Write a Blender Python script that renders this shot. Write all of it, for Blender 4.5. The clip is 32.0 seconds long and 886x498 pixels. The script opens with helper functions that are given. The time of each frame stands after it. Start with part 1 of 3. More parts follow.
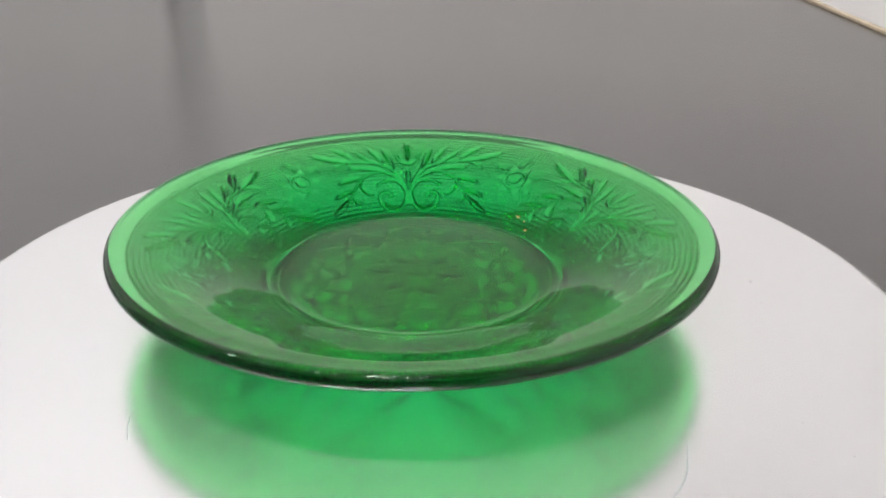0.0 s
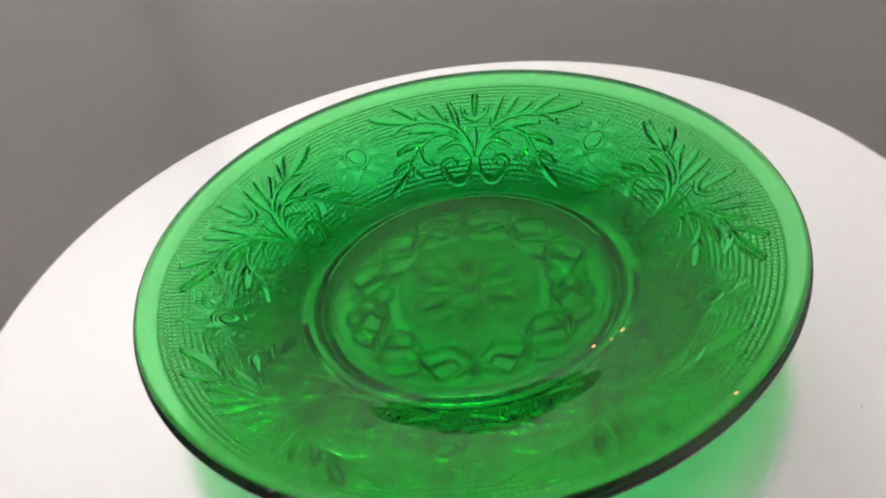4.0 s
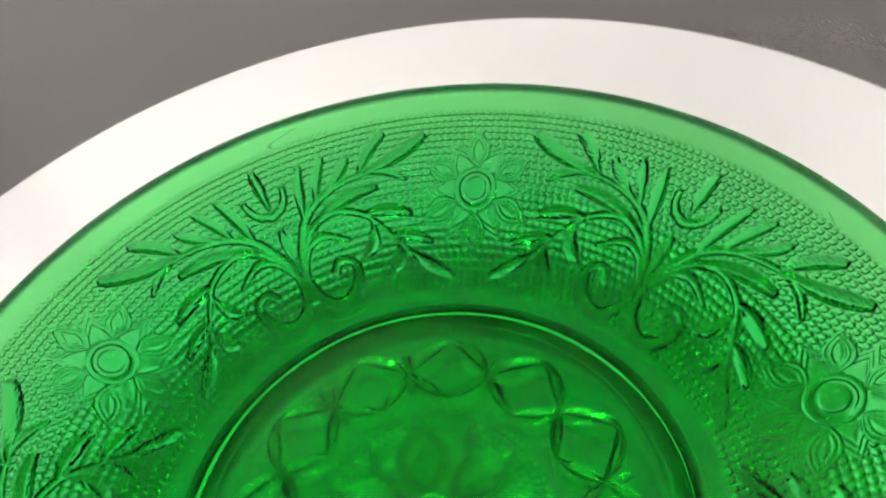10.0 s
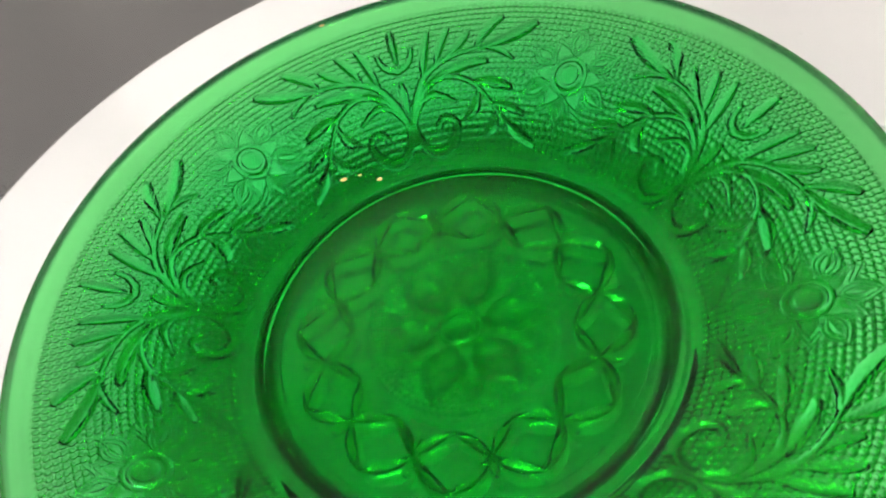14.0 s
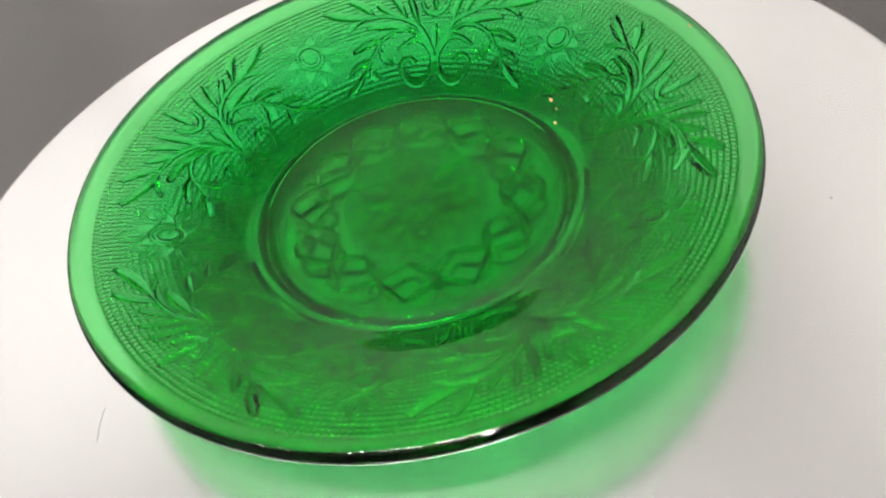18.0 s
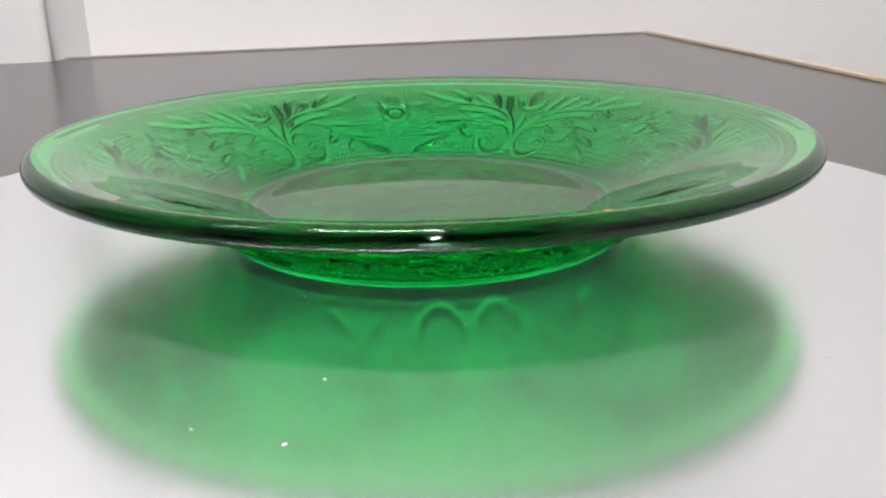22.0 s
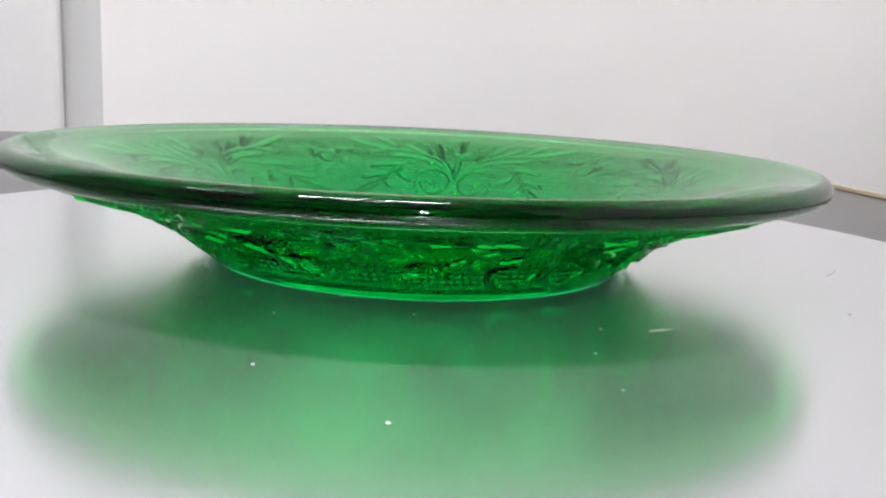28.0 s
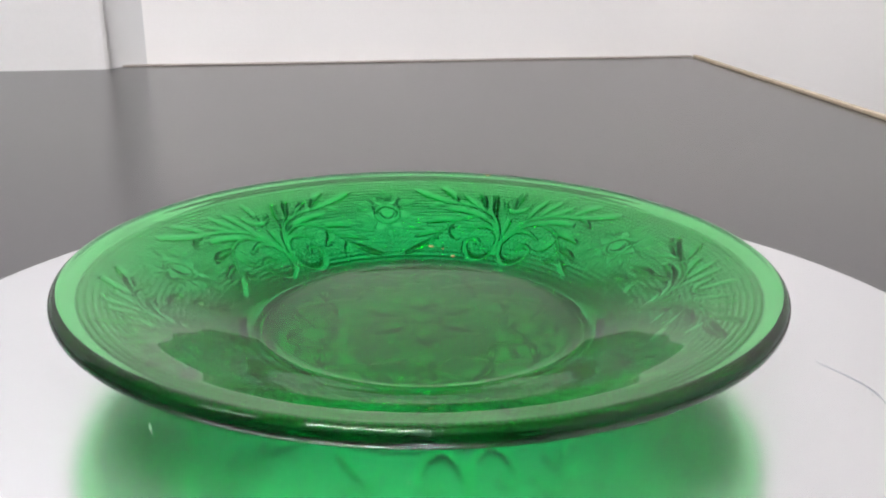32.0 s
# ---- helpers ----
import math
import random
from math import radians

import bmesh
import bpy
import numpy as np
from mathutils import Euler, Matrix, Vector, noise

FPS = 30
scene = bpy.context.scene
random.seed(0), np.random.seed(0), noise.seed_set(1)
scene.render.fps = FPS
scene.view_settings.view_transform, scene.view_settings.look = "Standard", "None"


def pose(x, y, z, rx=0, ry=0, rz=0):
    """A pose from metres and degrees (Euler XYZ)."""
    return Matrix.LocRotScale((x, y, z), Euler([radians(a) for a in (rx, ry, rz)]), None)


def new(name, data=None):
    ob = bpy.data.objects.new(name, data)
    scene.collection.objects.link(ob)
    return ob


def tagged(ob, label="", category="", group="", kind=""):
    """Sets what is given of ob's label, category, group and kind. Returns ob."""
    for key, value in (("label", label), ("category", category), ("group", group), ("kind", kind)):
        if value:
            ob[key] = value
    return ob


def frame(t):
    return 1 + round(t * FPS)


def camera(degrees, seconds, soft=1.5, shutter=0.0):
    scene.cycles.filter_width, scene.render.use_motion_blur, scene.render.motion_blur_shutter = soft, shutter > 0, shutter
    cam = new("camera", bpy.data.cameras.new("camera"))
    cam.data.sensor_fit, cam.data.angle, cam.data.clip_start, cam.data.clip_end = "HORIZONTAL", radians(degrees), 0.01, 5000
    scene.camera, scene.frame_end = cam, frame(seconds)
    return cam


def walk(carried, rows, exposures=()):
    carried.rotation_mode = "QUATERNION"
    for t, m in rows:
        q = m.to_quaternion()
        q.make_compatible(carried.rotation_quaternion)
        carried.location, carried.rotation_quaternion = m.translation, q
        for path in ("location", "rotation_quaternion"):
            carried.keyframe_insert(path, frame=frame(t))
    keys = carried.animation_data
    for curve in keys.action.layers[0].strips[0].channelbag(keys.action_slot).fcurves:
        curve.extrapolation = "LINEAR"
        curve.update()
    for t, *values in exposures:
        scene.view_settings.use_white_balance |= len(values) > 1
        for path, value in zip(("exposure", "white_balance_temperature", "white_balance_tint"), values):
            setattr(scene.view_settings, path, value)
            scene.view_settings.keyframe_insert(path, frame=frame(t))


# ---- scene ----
cam = camera(53.65, 32.0, 2.1)

# ---- the camera's way: seconds, place, turn (pose's degrees) ----
ROWS = [
    (0, 0.0258, -0.2801, 0.1460, 65.12, -0.27, 3.37), (0.5, 0.0237, -0.2838, 0.1464, 65.32, -0, 3.11),
    (1, 0.0196, -0.2824, 0.1454, 65.57, -0.03, 2.64), (1.5, 0.0147, -0.2830, 0.1449, 65.78, 0.14, 2.17),
    (2, 0.0171, -0.2740, 0.1473, 65.39, 0.14, 3.09), (2.5, 0.0137, -0.2535, 0.1479, 64.91, 1.31, 3.12),
    (4.5, 0.0116, -0.187, 0.213, 44.75, 10.75, -5.05), (5, 0.0093, -0.1517, 0.2162, 41.52, 13.12, -8.64),
    (5.5, 0.0097, -0.1297, 0.2138, 40.05, 13.04, -11.34), (6, 0.0108, -0.108, 0.2083, 39.74, 11.49, -14.09),
    (6.5, 0.0106, -0.0874, 0.1796, 40.39, 9.65, -15.67), (7, 0.0101, -0.0784, 0.1639, 40.73, 8.38, -16.71),
    (7.5, 0.0093, -0.0751, 0.1599, 40.96, 8.16, -17.05), (8, 0.0083, -0.0747, 0.1624, 40.7, 8.59, -17.02),
    (8.5, 0.0065, -0.076, 0.161, 41.3, 9.08, -16.87), (9, 0.0047, -0.0754, 0.1633, 40.95, 9.12, -17.02),
    (9.5, 0.0036, -0.0754, 0.1618, 41.33, 8.69, -17.09), (10, 0.0022, -0.0751, 0.1628, 41.12, 8.21, -17.54),
    (10.5, 0.0013, -0.0746, 0.1644, 40.57, 8.02, -17.96), (11, 0.0005, -0.0778, 0.1652, 40.25, 8.7, -17.55),
    (11.5, -0.0002, -0.0788, 0.1658, 40.12, 8.55, -17.37), (12, -0.0004, -0.0808, 0.1679, 39.6, 8.14, -17.07),
    (12.5, -0.0005, -0.0867, 0.1683, 38.97, 8.33, -16.54), (13, -0.0001, -0.0918, 0.171, 37.8, 8.56, -15.93),
    (13.5, -0.0001, -0.0992, 0.176, 37.05, 9.63, -15.19), (14, -0.0002, -0.1153, 0.1809, 37.27, 10.55, -14.31),
    (14.5, 0.0016, -0.1299, 0.1831, 37.67, 11.15, -13.91), (16.5, 0.0082, -0.1772, 0.1955, 40.24, 11.87, -12.01),
    (17, 0.006, -0.1864, 0.1979, 40.53, 11.04, -11.32), (17.5, 0.0045, -0.1942, 0.199, 41.04, 10.57, -11.32),
    (18, 0.0055, -0.2002, 0.1973, 41.59, 10.06, -10.81), (18.5, 0.0043, -0.2094, 0.1886, 43.84, 9.51, -9.4),
    (19, 0.0038, -0.2195, 0.178, 48.3, 8.74, -7.53), (19.5, 0.0018, -0.2206, 0.1466, 53.84, 7.52, -6.26),
    (20, 0.0022, -0.2303, 0.1289, 60.11, 6.65, -4.74), (20.5, -0.0005, -0.2338, 0.1096, 63.15, 5.09, -3.55),
    (21, -0.0029, -0.2358, 0.0988, 65.3, 3.65, -3.31), (21.5, -0.0072, -0.2355, 0.0786, 68.97, 1.96, -3.78),
    (22, -0.0117, -0.2407, 0.0703, 71.89, 1, -4.11), (22.5, -0.0142, -0.2425, 0.0623, 76.79, -0.49, -4.32),
    (23, -0.0165, -0.2399, 0.0598, 77.14, -1.97, -4.67), (23.5, -0.0168, -0.2354, 0.0528, 76.31, -2.79, -3.27),
    (24, -0.0167, -0.2348, 0.0491, 76.42, -2.11, -3.11), (24.5, -0.0165, -0.2374, 0.0495, 78.93, -1.97, -3.11),
    (25, -0.0145, -0.232, 0.0458, 79.12, -2.14, -3.42), (27.5, -0.0118, -0.2371, 0.0467, 79, -2.46, -3.63),
    (28, -0.0097, -0.2363, 0.0465, 79.15, -2.65, -3.6), (28.5, -0.0087, -0.2362, 0.0466, 79.26, -2.7, -3.79),
    (29, -0.0078, -0.239, 0.0488, 79.18, -2.67, -3.34), (30, -0.0051, -0.2418, 0.0522, 79.34, -2.8, -2.8),
    (31, -0.0028, -0.244, 0.0715, 76.99, -1.91, -1.96), (31.5, 0.0008, -0.2523, 0.0885, 75.03, -1.38, -1.02),
    (32, 0.0014, -0.2453, 0.113, 71.22, -0.7, -0.82),
]


# the turntable's spin in degrees, and the platter's centre as seen from the plate, which sits a little off it
SPIN, START, LAG = 21.0747, 160.8468, 6.2
SEAT = Vector((-0.0020, 0.0051, 0))


def spin_at(t):
    return -(START + SPIN * t) + LAG * max(0.0, 1 - t / 22)


def plate_at(t):
    """Where the plate's centre has been carried by the turntable."""
    return Matrix.Rotation(radians(spin_at(t)), 3, "Z") @ -SEAT


PATH = [(t, Matrix.Translation(plate_at(t)) @ pose(*r)) for t, *r in ROWS]
LOOK = [(0, -0.14, 6500, 11), (2.5, -0.06, 6550, 11), (5, 0.06, 6850, 8.5), (9, 0.1, 6950, 8), (14.5, 0.07, 6950, 8), (20, -0.03, 6700, 10), (22, -0.14, 6450, 12), (24, -0.17, 6250, 11.5), (30, -0.17, 6250, 11.5), (32, -0.12, 6350, 12)]
walk(cam, PATH, LOOK)

# ---- light: white room, two strip lights on the ceiling ----
world = bpy.data.worlds.new("room_air")
scene.world = world
world.use_nodes = True
world.node_tree.nodes["Background"].inputs[0].default_value = (0.9, 0.92, 1.0, 1)
world.node_tree.nodes["Background"].inputs[1].default_value = 0.05
STRIP_GLOW = 175.0

TABLE_Z = -0.0445
CEILING_Z = 1.66
FLOOR_Z = TABLE_Z - 0.75


# ---- materials ----
def material(name, color, rough=0.5, metal=0.0, spec=0.5):
    m = bpy.data.materials.new(name)
    m.use_nodes = True
    b = m.node_tree.nodes["Principled BSDF"]
    b.inputs["Base Color"].default_value = (*color, 1)
    b.inputs["Roughness"].default_value = rough
    b.inputs["Metallic"].default_value = metal
    b.inputs["Specular IOR Level"].default_value = spec
    return m


def link(m, a, out, b, into):
    m.node_tree.links.new(a.outputs[out], b.inputs[into])


def node(m, kind, **values):
    n = m.node_tree.nodes.new(kind)
    for k, v in values.items():
        n.inputs[k].default_value = v
    return n


def mottle(m, scale, low, high, into="Base Color", detail=4.0, fine=0.0, fine_scale=400.0, bump=0.0):
    """Two scales of variation between two colours (or two roughnesses), with a fine relief."""
    b = m.node_tree.nodes["Principled BSDF"]
    tc = m.node_tree.nodes.new("ShaderNodeTexCoord")
    n1 = node(m, "ShaderNodeTexNoise", Scale=scale, Detail=detail)
    n2 = node(m, "ShaderNodeTexNoise", Scale=fine_scale, Detail=2.0)
    link(m, tc, "Object", n1, "Vector")
    link(m, tc, "Object", n2, "Vector")
    mix = m.node_tree.nodes.new("ShaderNodeMath")
    mix.operation = "MULTIPLY_ADD"
    link(m, n2, "Fac", mix, 0)
    mix.inputs[1].default_value = fine
    link(m, n1, "Fac", mix, 2)
    ramp = m.node_tree.nodes.new("ShaderNodeMapRange")
    ramp.inputs["From Min"].default_value = 0.3 + fine * 0.5
    ramp.inputs["From Max"].default_value = 0.7 + fine * 0.5
    link(m, mix, 0, ramp, "Value")
    if into == "Base Color":
        c = m.node_tree.nodes.new("ShaderNodeMix")
        c.data_type = "RGBA"
        c.inputs[6].default_value = (*low, 1)
        c.inputs[7].default_value = (*high, 1)
        m.node_tree.links.new(ramp.outputs[0], c.inputs[0])
        m.node_tree.links.new(c.outputs[2], b.inputs[into])
    else:
        ramp.inputs["To Min"].default_value = low
        ramp.inputs["To Max"].default_value = high
        m.node_tree.links.new(ramp.outputs[0], b.inputs[into])
    if bump:
        bm = node(m, "ShaderNodeBump", Strength=bump, Distance=0.001)
        link(m, n2, "Fac", bm, "Height")
        link(m, bm, "Normal", b, "Normal")
    return m


def glow(name, color, strength):
    m = bpy.data.materials.new(name)
    m.use_nodes = True
    t = m.node_tree
    t.nodes.remove(t.nodes["Principled BSDF"])
    e = t.nodes.new("ShaderNodeEmission")
    e.inputs[0].default_value = (*color, 1)
    e.inputs[1].default_value = strength
    t.links.new(e.outputs[0], t.nodes["Material Output"].inputs[0])
    return m


# well, flange and band tints carry how often light crosses each zone
GLASS_WELL, GLASS_FLANGE, GLASS_BAND = (0.04, 0.79, 0.405), (0.215, 0.79, 0.405), (0.41, 0.865, 0.49)
# lip tint darkened in place of the dark room the lip mirrors
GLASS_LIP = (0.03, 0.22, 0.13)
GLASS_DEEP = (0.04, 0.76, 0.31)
RELIEF_TINT = (0.42, 0.94, 0.68)


def tinted_glass(name, face_gloss):
    """Clear pressed glass: tinted where light passes, white gloss outside dimmed face-on by face_gloss, tinted
    where light is thrown back within the body.
    """
    m = bpy.data.materials.new(name)
    m.use_nodes = True
    t = m.node_tree
    t.nodes.remove(t.nodes["Principled BSDF"])
    fres = node(m, "ShaderNodeFresnel", IOR=1.34)
    refr = node(m, "ShaderNodeBsdfRefraction", Roughness=0.0, IOR=1.52)
    gloss = node(m, "ShaderNodeBsdfGlossy", Roughness=0.0)
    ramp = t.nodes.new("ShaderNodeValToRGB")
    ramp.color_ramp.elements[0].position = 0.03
    ramp.color_ramp.elements[0].color = (face_gloss, face_gloss, face_gloss, 1)
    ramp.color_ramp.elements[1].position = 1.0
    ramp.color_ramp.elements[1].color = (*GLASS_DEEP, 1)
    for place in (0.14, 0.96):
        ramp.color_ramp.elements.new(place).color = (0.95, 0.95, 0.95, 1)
    # tint changes by radius only, standing in for how often light crosses there
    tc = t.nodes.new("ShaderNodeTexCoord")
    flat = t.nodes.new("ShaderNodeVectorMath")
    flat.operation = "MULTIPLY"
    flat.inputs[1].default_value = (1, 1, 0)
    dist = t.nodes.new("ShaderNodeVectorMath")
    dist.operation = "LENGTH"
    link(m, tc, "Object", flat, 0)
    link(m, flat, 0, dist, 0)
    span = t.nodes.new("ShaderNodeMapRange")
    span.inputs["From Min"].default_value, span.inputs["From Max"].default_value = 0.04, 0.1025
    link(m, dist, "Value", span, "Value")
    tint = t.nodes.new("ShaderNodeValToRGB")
    tint.color_ramp.elements[0].color = (*GLASS_WELL, 1)
    tint.color_ramp.elements[1].color = (*GLASS_BAND, 1)
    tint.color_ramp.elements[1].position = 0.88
    for place, color in ((0.55, GLASS_FLANGE), (0.976, GLASS_BAND), (0.995, GLASS_LIP)):
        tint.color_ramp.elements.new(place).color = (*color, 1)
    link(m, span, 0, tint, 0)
    # raised parts are thicker, and stain the light more
    raised = t.nodes.new("ShaderNodeAttribute")
    raised.attribute_name = "relief"
    stain = t.nodes.new("ShaderNodeMix")
    stain.data_type, stain.blend_type = "RGBA", "MULTIPLY"
    stain.inputs[7].default_value = (*RELIEF_TINT, 1)
    link(m, raised, "Fac", stain, 0)
    link(m, tint, 0, stain, 6)
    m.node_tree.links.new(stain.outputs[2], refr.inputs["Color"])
    mix = t.nodes.new("ShaderNodeMixShader")
    link(m, fres, 0, ramp, 0)
    link(m, ramp, 0, gloss, "Color")
    link(m, fres, 0, mix, 0)
    link(m, refr, 0, mix, 1)
    link(m, gloss, 0, mix, 2)
    link(m, mix, 0, t.nodes["Material Output"], 0)
    return m


# face-on reflections halved to thin their veil; the lip keeps them for its streaks
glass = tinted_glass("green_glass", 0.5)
lip_glass = tinted_glass("full_gloss_green_glass", 1.0)

disc_mat = material("satin_silver", (0.765, 0.77, 0.79), 0.16, 0.945)
mottle(disc_mat, 9.0, 0.195, 0.235, "Roughness", fine=0.4, fine_scale=300.0)
disc_edge_mat = material("polished_edge", (0.9, 0.9, 0.9), 0.25, 1.0)
base_mat = mottle(material("white_plastic", (0.75, 0.75, 0.74), 0.4), 20.0, (0.72, 0.72, 0.71), (0.78, 0.78, 0.77))
table_mat = mottle(material("grey_laminate", (0.035, 0.033, 0.034), 0.24, 0.0, 0.8), 6.0, (0.031, 0.029, 0.030), (0.039, 0.036, 0.037), fine=0.5, fine_scale=900.0, bump=0.05)
wall_mat = mottle(material("wall_paint", (0.8, 0.79, 0.77), 0.6), 3.0, (0.77, 0.76, 0.745), (0.82, 0.81, 0.795), fine=0.3, fine_scale=250.0, bump=0.1)
side_mat = mottle(material("cream_paint", (0.83, 0.8, 0.77), 0.6), 3.0, (0.91, 0.89, 0.87), (0.94, 0.92, 0.90), fine=0.3, fine_scale=250.0, bump=0.1)
dark_mat = mottle(material("grey_paint", (0.27, 0.27, 0.28), 0.6), 3.0, (0.25, 0.25, 0.26), (0.29, 0.29, 0.3), fine=0.3, fine_scale=250.0, bump=0.1)
front_mat = mottle(material("dark_grey_paint", (0.1, 0.1, 0.1), 0.6), 3.0, (0.09, 0.09, 0.09), (0.11, 0.11, 0.11), fine=0.3, fine_scale=250.0, bump=0.1)
ceiling_mat = mottle(material("ceiling_paint", (0.85, 0.84, 0.82), 0.8), 2.0, (0.83, 0.82, 0.8), (0.87, 0.86, 0.84))
floor_mat = mottle(material("floor_vinyl", (0.14, 0.13, 0.12), 0.5), 3.0, (0.12, 0.11, 0.10), (0.17, 0.16, 0.15))
tan_mat = mottle(material("tan_wood_edge", (0.42, 0.31, 0.18), 0.5), 40.0, (0.48, 0.39, 0.27), (0.6, 0.5, 0.37), fine=0.3)
back_trim_mat = mottle(material("grey_brown_sealant", (0.4, 0.36, 0.32), 0.6), 40.0, (0.36, 0.32, 0.28), (0.45, 0.41, 0.37), fine=0.3)
leg_mat = mottle(material("black_steel", (0.03, 0.03, 0.03), 0.45), 30.0, (0.025, 0.025, 0.025), (0.04, 0.04, 0.04))
strip_mat = glow("strip_light_glow", (1.0, 0.975, 0.975), STRIP_GLOW)
# second strip dimmed to even the light between left and right
dim_strip_mat = glow("dim_strip_glow", (1.0, 0.975, 0.975), STRIP_GLOW * 0.26)
torch_mat = glow("torch_glow", (0.85, 0.95, 1.0), 2600.0)
housing_mat = material("white_enamel", (0.8, 0.8, 0.8), 0.4)
smear_mat = material("dull_smear", (0.66, 0.69, 0.72), 0.33, 0.97)
dust_mat = material("pale_dust", (0.43, 0.44, 0.43), 0.8)


# ---- mesh helpers ----
def part(name, bm, mat, parent=None, label="", smooth=False):
    me = bpy.data.meshes.new(name)
    bm.normal_update()
    bm.to_mesh(me)
    bm.free()
    me.materials.append(mat)
    if smooth:
        me.polygons.foreach_set("use_smooth", [True] * len(me.polygons))
    ob = new(name, me)
    ob.parent = parent
    if label:
        ob["label"] = label
    return ob


def box(sx, sy, sz, center=(0, 0, 0), bevel=0.0, bm=None, turn=0.0):
    bm = bm or bmesh.new()
    m = Matrix.Translation(center) @ Matrix.Rotation(turn, 4, "Z") @ Matrix.Diagonal((sx, sy, sz, 1))
    made = bmesh.ops.create_cube(bm, size=1.0, matrix=m)
    if bevel:
        edges = {e for v in made["verts"] for e in v.link_edges}
        bmesh.ops.bevel(bm, geom=list(edges), offset=bevel, segments=3, profile=0.5, affect="EDGES")
    return bm


def turned(profile, steps, closed_axis=True):
    """A body of revolution about z from (radius, height) pairs, bottom centre first for outward faces."""
    bm = bmesh.new()
    rings = []
    for r, z in profile:
        if r < 1e-6:
            rings.append([bm.verts.new((0, 0, z))])
        else:
            rings.append([bm.verts.new((r * math.cos(a), r * math.sin(a), z)) for a in (2 * math.pi * k / steps for k in range(steps))])
    for a, b in zip(rings, rings[1:]):
        for k in range(steps):
            j = (k + 1) % steps
            loop = [a[k % len(a)], a[j % len(a)], b[j % len(b)], b[k % len(b)]]
            seen = []
            for v in loop:
                if v not in seen:
                    seen.append(v)
            if len(seen) > 2:
                bm.faces.new(seen)
    return bm


def sheet(name, xs, ys, zs, mat, parent, wrap=False, flip=False, label="", relief=None):
    """A smooth grid mesh from three arrays of one shape (rows x columns)."""
    n, m = xs.shape
    co = np.stack([xs, ys, zs], -1).reshape(-1, 3).astype(np.float32)
    cols = m if wrap else m - 1
    i, j = np.meshgrid(np.arange(n - 1), np.arange(cols), indexing="ij")
    a, b = i * m + j, i * m + (j + 1) % m
    c, d = (i + 1) * m + (j + 1) % m, (i + 1) * m + j
    quads = np.stack([a, d, c, b] if flip else [a, b, c, d], -1).reshape(-1, 4).astype(np.int32)
    me = bpy.data.meshes.new(name)
    me.vertices.add(len(co))
    me.vertices.foreach_set("co", co.ravel())
    me.loops.add(quads.size)
    me.loops.foreach_set("vertex_index", quads.ravel())
    me.polygons.add(len(quads))
    me.polygons.foreach_set("loop_start", np.arange(0, quads.size, 4, dtype=np.int32))
    me.polygons.foreach_set("use_smooth", np.ones(len(quads), dtype=bool))
    me.update(calc_edges=True)
    if relief is not None:
        me.attributes.new("relief", "FLOAT", "POINT").data.foreach_set("value", relief.astype(np.float32).ravel())
    me.materials.append(mat)
    ob = new(name, me)
    ob.parent = parent
    if label:
        ob["label"] = label
    return ob


# ---- the room ----
LEFT = (-0.444, 0.999)
CORNER = (0.429, 1.203)
SIDE = (0.0662, -0.9978)
back_dir = Vector((CORNER[0] - LEFT[0], CORNER[1] - LEFT[1], 0)).normalized()
back_turn = math.atan2(back_dir.y, back_dir.x)
side_dir = Vector((SIDE[0], SIDE[1], 0)).normalized()
side_turn = math.atan2(side_dir.y, side_dir.x)
back_in = Vector((back_dir.y, -back_dir.x, 0))
side_in = Vector((side_dir.y, -side_dir.x, 0))
corner = Vector((CORNER[0], CORNER[1], 0))
ROOM_H = CEILING_Z - FLOOR_Z
MID_Z = (CEILING_Z + FLOOR_Z) / 2


def wall(name, start, along, inward, length, label, mat=wall_mat):
    """A wall 0.1 m thick whose inner face runs from start along a direction."""
    c = Vector(start) + along * (length / 2) - inward * 0.05
    ob = part(name, box(length, 0.1, ROOM_H, (c.x, c.y, MID_Z), turn=math.atan2(along.y, along.x)), mat)
    return tagged(ob, label, "wall", kind="structure")


back_start = corner - back_dir * 2.9
COVE = 0.3
room_corner = corner + back_dir * 0.34
side_end = room_corner + side_dir * 3.4
wall("wall_back", back_start, back_dir, back_in, 3.24 - COVE, "white painted plaster wall behind the grey table", side_mat)
# added pale side wall, set close to return light to the right
wall("wall_side", room_corner + side_dir * COVE, side_dir, side_in, 3.4 - COVE, "added cream-white wall returning light to the right side", side_mat)
wall("wall_far_side", back_start, back_in, back_dir, 3.6, "mid-grey painted wall closing the room", dark_mat)
front_start = back_start + back_in * 3.3
front_along = (side_end - front_start)
wall("wall_front", front_start, front_along.normalized(), Vector((-front_along.y, front_along.x, 0)).normalized(), front_along.length, "dark grey painted wall behind the viewer", front_mat)
tagged(part("floor", box(6, 5.5, 0.1, (0.0, -0.3, FLOOR_Z - 0.05)), floor_mat), "dark grey-brown vinyl floor", "floor", kind="structure")
tagged(part("ceiling", box(6, 5.5, 0.1, (0.0, -0.3, CEILING_Z + 0.05)), ceiling_mat), "plain white ceiling with strip lights", "ceiling", kind="structure")

